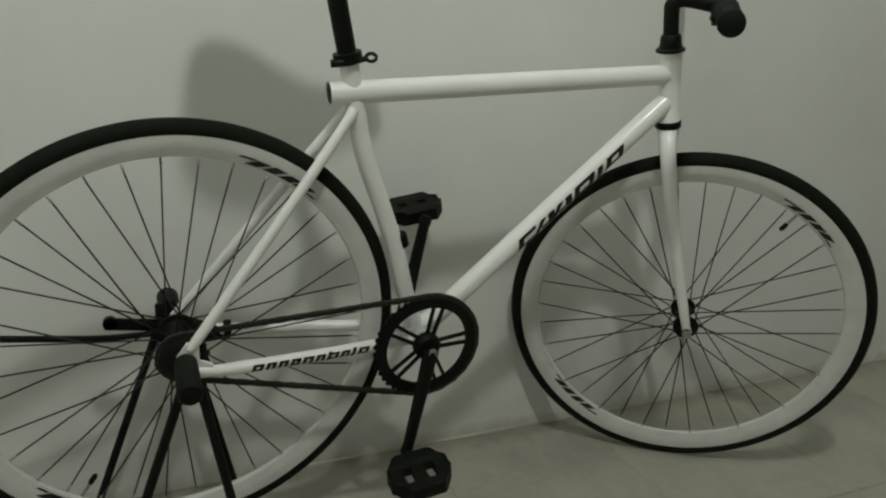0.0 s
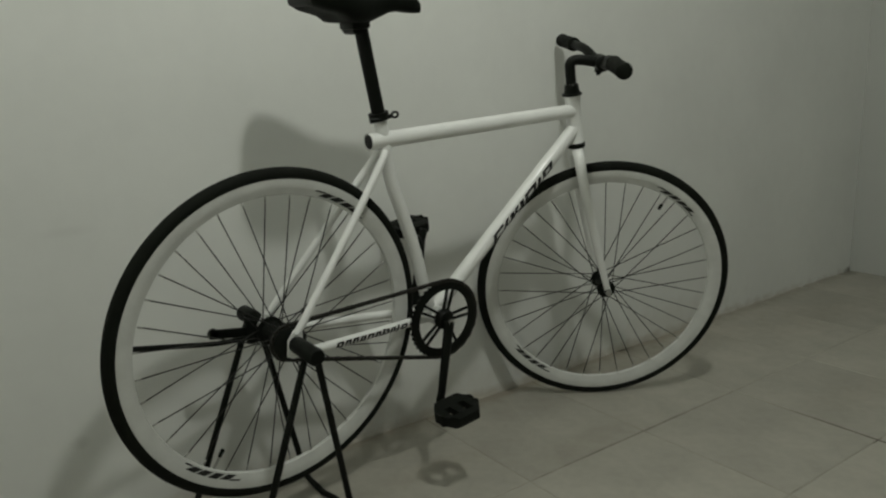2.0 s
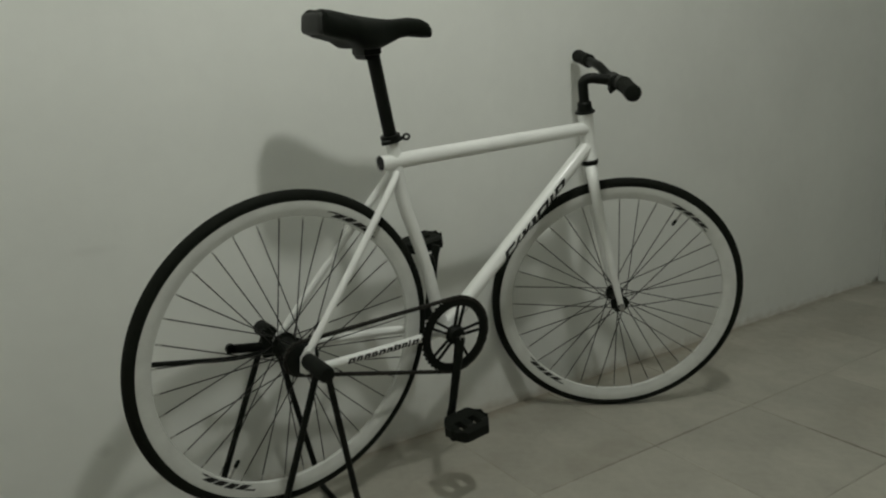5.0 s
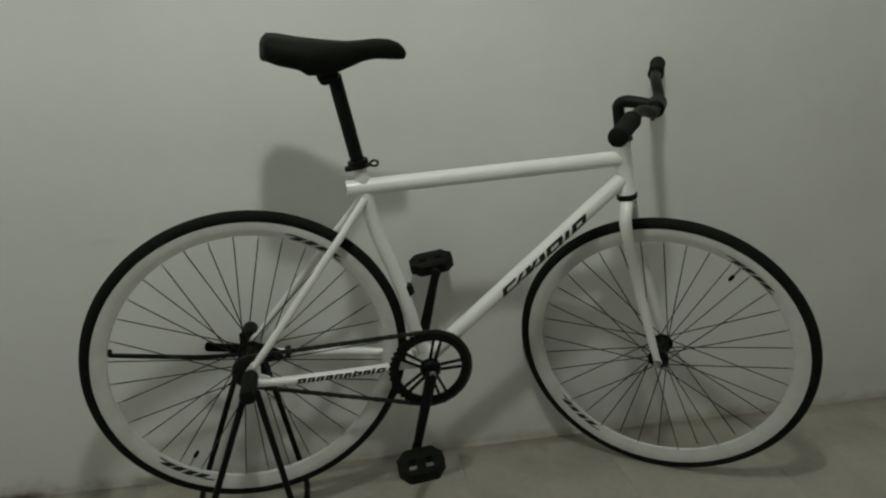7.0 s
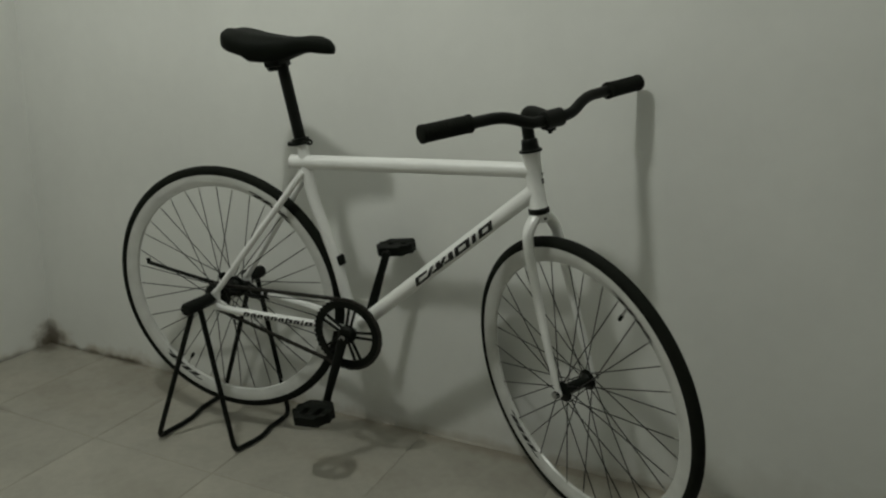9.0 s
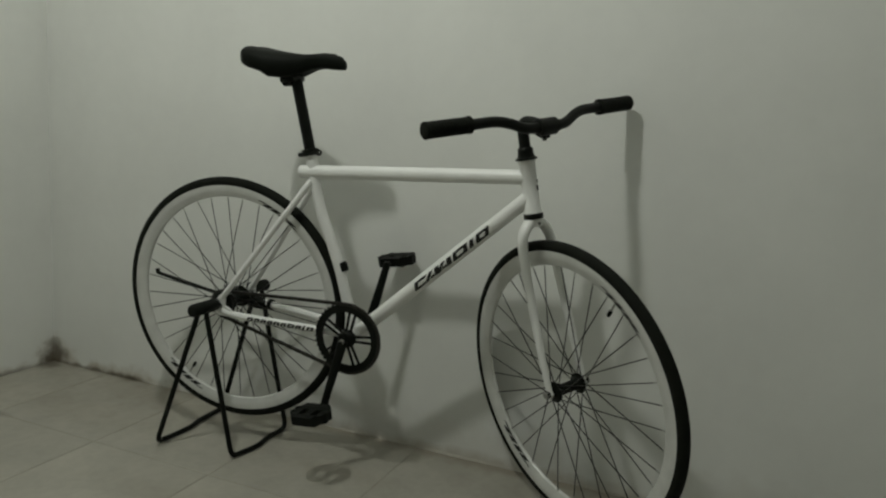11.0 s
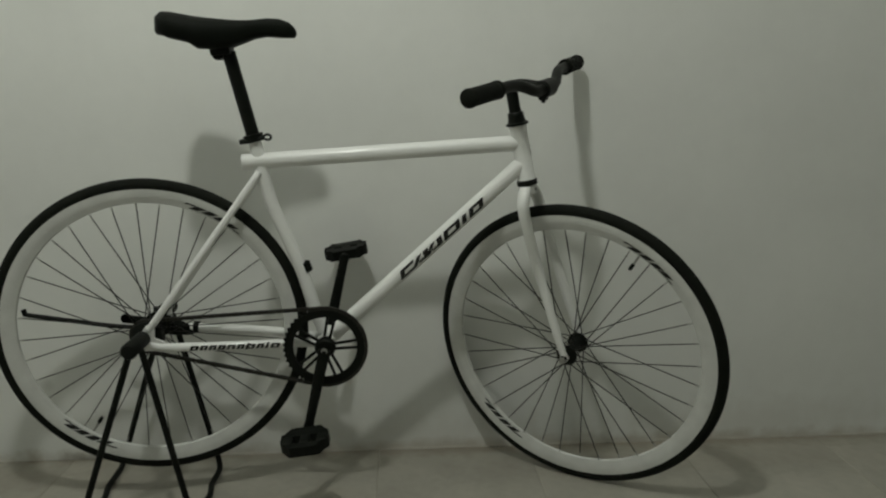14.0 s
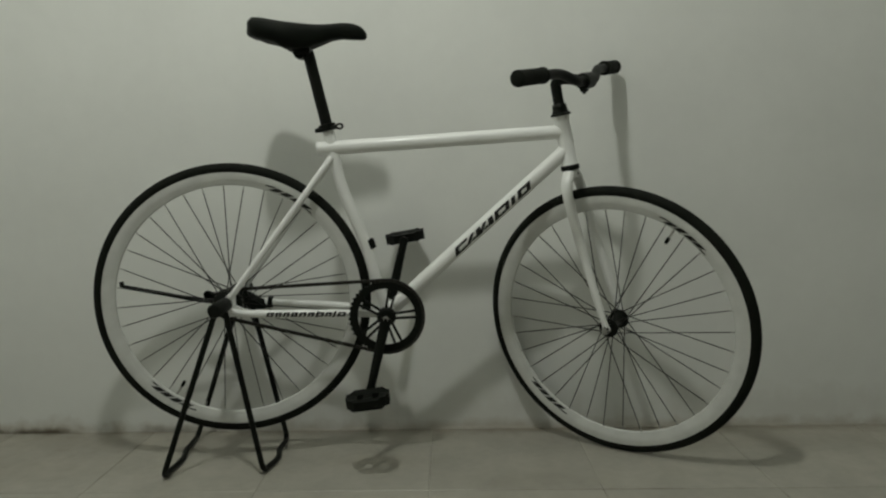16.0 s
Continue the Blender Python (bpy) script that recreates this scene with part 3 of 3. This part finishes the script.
bm = toothed(0.0905, 0.0868, 44, 0.0685, 0.004, -0.047)
chainring = part("chainring", bm, black_paint, bike, "black chainring with five double spokes", smooth=False)
chainring.location = BOTTOM
for k in range(5):
    for s in (-1, 1):
        arm = block((0.058, 0.006, 0.0058), pose(0.045, -0.047, 0.0070 * s, 0, -3 * s, 0), 0.0015)
        bmesh.ops.transform(arm, matrix=pose(0, 0, 0, 0, -(5 + 72 * k), 0), verts=arm.verts)
        part("spider_arm", arm, black_paint, chainring)
part("guard_ring", lathe([(0.0690, -0.0515), (0.0850, -0.0515), (0.0850, -0.0490), (0.0690, -0.0490)], 96), black_paint, chainring)
part("spider_hub", lathe([(0.006, -0.060), (0.018, -0.058), (0.0225, -0.052), (0.0225, -0.042), (0.012, -0.040)], 32, closed=False), black_paint, chainring)
low_end, high_end = Vector((0.3465, 0, 0.1945)) - BOTTOM, Vector((0.425, 0, 0.528)) - BOTTOM


def pedal(parent, at, tilt, window):
    """A moulded platform pedal: one body with cut corners, two windows through it and ridged ends."""
    xs = (-0.051, -0.046, -0.036, -0.027, -0.010, 0.010, 0.027, 0.036, 0.046, 0.051)
    ys = (-0.040, -0.034, -0.022, -0.011, 0.0, 0.011, 0.022, 0.034, 0.040)
    bm, high, low = bmesh.new(), {}, {}

    def corner(i, j):
        if (i, j) not in high:
            x, y = xs[i], ys[j]
            x = math.copysign(min(abs(x), 0.053 - max(0, abs(y) - 0.012) * 0.9), x)
            edge = i in (0, len(xs) - 1)
            h = (0.0145 if j % 2 else 0.0105) if edge else 0.0115 - 0.0025 * (abs(y) < 0.02)
            high[i, j], low[i, j] = bm.verts.new((x, y, h)), bm.verts.new((x, y, -h))
        return high[i, j], low[i, j]

    solid = {(i, j) for i in range(len(xs) - 1) for j in range(len(ys) - 1) if not (i in (3, 5) and j in window)}
    for i, j in solid:
        q = [corner(i, j), corner(i + 1, j), corner(i + 1, j + 1), corner(i, j + 1)]
        bm.faces.new([v[0] for v in q])
        bm.faces.new([v[1] for v in q[::-1]])
        for k, beside in enumerate(((i, j - 1), (i + 1, j), (i, j + 1), (i - 1, j))):
            if beside not in solid:
                a, b = q[k], q[(k + 1) % 4]
                bm.faces.new((a[1], b[1], b[0], a[0]))
    ob = part("pedal", bm, black_plastic, parent, "black plastic platform pedal", smooth=False)
    ob.matrix_local = Matrix.Translation(at) @ pose(0, 0, 0, 0, tilt, 0) @ Matrix.Diagonal((0.97, 1.1, 0.92, 1))
    return ob


for side, end in ((-1, low_end), (1, high_end)):
    y0, y1 = 0.066 * side, 0.088 * side
    line = [Vector((0, y0, 0)), Vector((end.x * 0.12, y0 + 0.003 * side, end.z * 0.12)), Vector((end.x * 0.9, y1, end.z * 0.9)), Vector((end.x, y1, end.z)), Vector((end.x * 1.04, y1, end.z * 1.04))]
    crank = part("crank_arm", tube(line, [0.0135, 0.0125, 0.0098, 0.0110, 0.008], 20, flat=0.68, up=(0, 1, 0)), black_paint, bike, "black crank arm with platform pedal")
    crank.location = BOTTOM
    part("axle_bolt", lathe([(0.003, 0.0745 * side), (0.0065, 0.0750 * side), (0.007, 0.0715 * side)], 20, closed=False), bolt_steel, crank, "steel axle bolt")
    pedal(crank, (end.x, 0.148 * side, end.z), *((-7, (2, 3, 4)) if side < 0 else (-9, (4,))))
    part("pedal_axle", tube([(end.x, 0.090 * side, end.z), (end.x, 0.112 * side, end.z)], 0.0065, 12), black_metal, crank)
sprocket = part("sprocket", toothed(0.0365, 0.0335, 16, 0.020, 0.003, -0.047), chain_steel, bike, "dark rear sprocket", smooth=False)
sprocket.location = REAR
part("sprocket_body", lathe([(0.012, -0.060), (0.024, -0.058), (0.0335, -0.052), (0.0335, -0.036), (0.014, -0.034)], 32, closed=False), black_metal, sprocket, "black sprocket lockring")

# chain: links along the two straight runs and round both wheels
r_small, r_large = 0.0345, 0.0885
across = BOTTOM - REAR
dist, tilt = across.length, math.atan2(across.z, across.x)
open_angle = math.acos((r_small - r_large) / dist)
loop = []
upper0, lower0 = tilt + open_angle, tilt - open_angle
for i in range(15):
    a = upper0 + (2 * math.pi - 2 * open_angle) * i / 14
    loop.append(REAR + Vector((r_small * math.cos(a), 0, r_small * math.sin(a))))
for i in range(31):
    a = lower0 + 2 * open_angle * i / 30
    loop.append(BOTTOM + Vector((r_large * math.cos(a), 0, r_large * math.sin(a))))
loop.append(loop[0])
bm, left, count = bmesh.new(), 0.0, 0
for a, b in zip(loop, loop[1:]):
    d, run = (b - a).normalized(), (b - a).length
    while left < run:
        q = a + d * left
        m = Matrix.Translation((q.x, -0.047, q.z)) @ pose(0, 0, 0, 0, -math.degrees(math.atan2(d.z, d.x)), 0)
        block((0.0125, 0.0075 if count % 2 else 0.0052, 0.0072), m, 0, bm)
        left += 0.0127
        count += 1
    left -= run
part("chain", bm, chain_steel, bike, "dark oiled chain", smooth=False)

# ---- rear stand ----
stand = tagged(new("bicycle_stand"), "black steel rod display stand holding up the rear axle", "stand")
stand.matrix_world = pose(0, 0, 0)
for x_top, feet in ((-0.004, ((-0.126, -0.133), (-0.142, 0.155))), (0.018, ((0.099, -0.104), (0.104, 0.130)))):
    (ax, ay), (bx, by) = feet
    k = 0.0068
    near, far = Vector((x_top + 0.012, -0.128, 0.390)), Vector((x_top, 0.118, 0.400))
    a, b = Vector((ax, ay, k)), Vector((bx, by, k))
    bend = 0.024
    pts = [near]
    for p, q, r in ((near, a, b), (a, b, far)):
        if q is b:
            pts += [a.lerp(b, 0.28) + Vector((0.008, 0, 0)), a.lerp(b, 0.42) + Vector((0.010, 0, 0)), a.lerp(b, 0.52) + Vector((0.006, 0, 0)), a.lerp(b, 0.62)]
        u, v = (p - q).normalized(), (r - q).normalized()
        for t in (0, 0.25, 0.5, 0.75, 1):
            pts.append((q + u * bend) * (1 - t) ** 2 + q * 2 * t * (1 - t) + (q + v * bend) * t * t)
    pts.append(far)
    part("bent_rod", tube(pts, 0.0066, 14), black_paint, stand, "bent black steel rod with two legs and a foot bar")
for y0, y1, c in ((-0.074, -0.164, Vector((0.016, 0, 0.399))), (0.092, 0.158, Vector((0.004, 0, 0.412)))):
    s = math.copysign(1, y0)
    bm = tube([c + Vector((0, y0, 0)), c + Vector((0, y0 + 0.003 * s, 0)), c + Vector((0, y1 - 0.006 * s, -0.002)), c + Vector((0, y1, -0.002))], [0.0145, 0.0158, 0.0168, 0.0135], 24)
    part("axle_cup", bm, black_plastic, stand, "black rubber-capped axle cup")
bm = tube(smooth_path([(0.0, 0.096, 0.374), (-0.085, 0.068, 0.386), (-0.170, 0.040, 0.408), (-0.264, 0.016, 0.431)], 4), 0.0050, 12)
tube([(-0.264, 0.016, 0.429), (-0.267, 0.016, 0.443)], 0.0055, 12, bm)
part("locking_rod", bm, black_paint, stand, "black rod resting against the spokes")
bm = block((0.082, 0.008, 0.020), pose(-0.050, 0.098, 0.391, 0, 8, 0), 0.0035)
tube([(-0.082, 0.094, 0.397), (-0.082, 0.103, 0.397)], 0.0105, 18, bm)
part("lever_plate", bm, black_metal, stand, "black lever plate")
bm = block((0.034, 0.010, 0.064), pose(0.000, 0.096, 0.392), 0.004)
part("bracket", bm, black_metal, stand)

# ---- floor tiles ----
STEP, GAP = 0.384, 0.0032
xs = [0.488 + STEP * i for i in range(-4, 7)]
xs = [ROOM_LEFT] + [x for x in xs if ROOM_LEFT + 0.02 < x < ROOM_RIGHT - 0.02] + [ROOM_RIGHT]
ys = [ROOM_BACK] + [-0.200 - STEP * i for i in range(0, 10)]
ys = [y for y in ys if y > ROOM_FRONT + 0.02] + [ROOM_FRONT]
shapes = {}
for x0, x1 in zip(xs, xs[1:]):
    for y1, y0 in zip(ys, ys[1:]):
        size = (round(x1 - x0 - GAP, 4), round(y1 - y0 - GAP, 4))
        if size not in shapes:
            bm = block((*size, 0.008), Matrix(), 0.0012, None, 1)
            mesh = bpy.data.meshes.new("tile")
            bm.to_mesh(mesh)
            bm.free()
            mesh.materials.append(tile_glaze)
            shapes[size] = mesh
        tile = new("tile", shapes[size])
        tile.parent = floor
        tile.location = ((x0 + x1) / 2, (y0 + y1) / 2, -0.004)
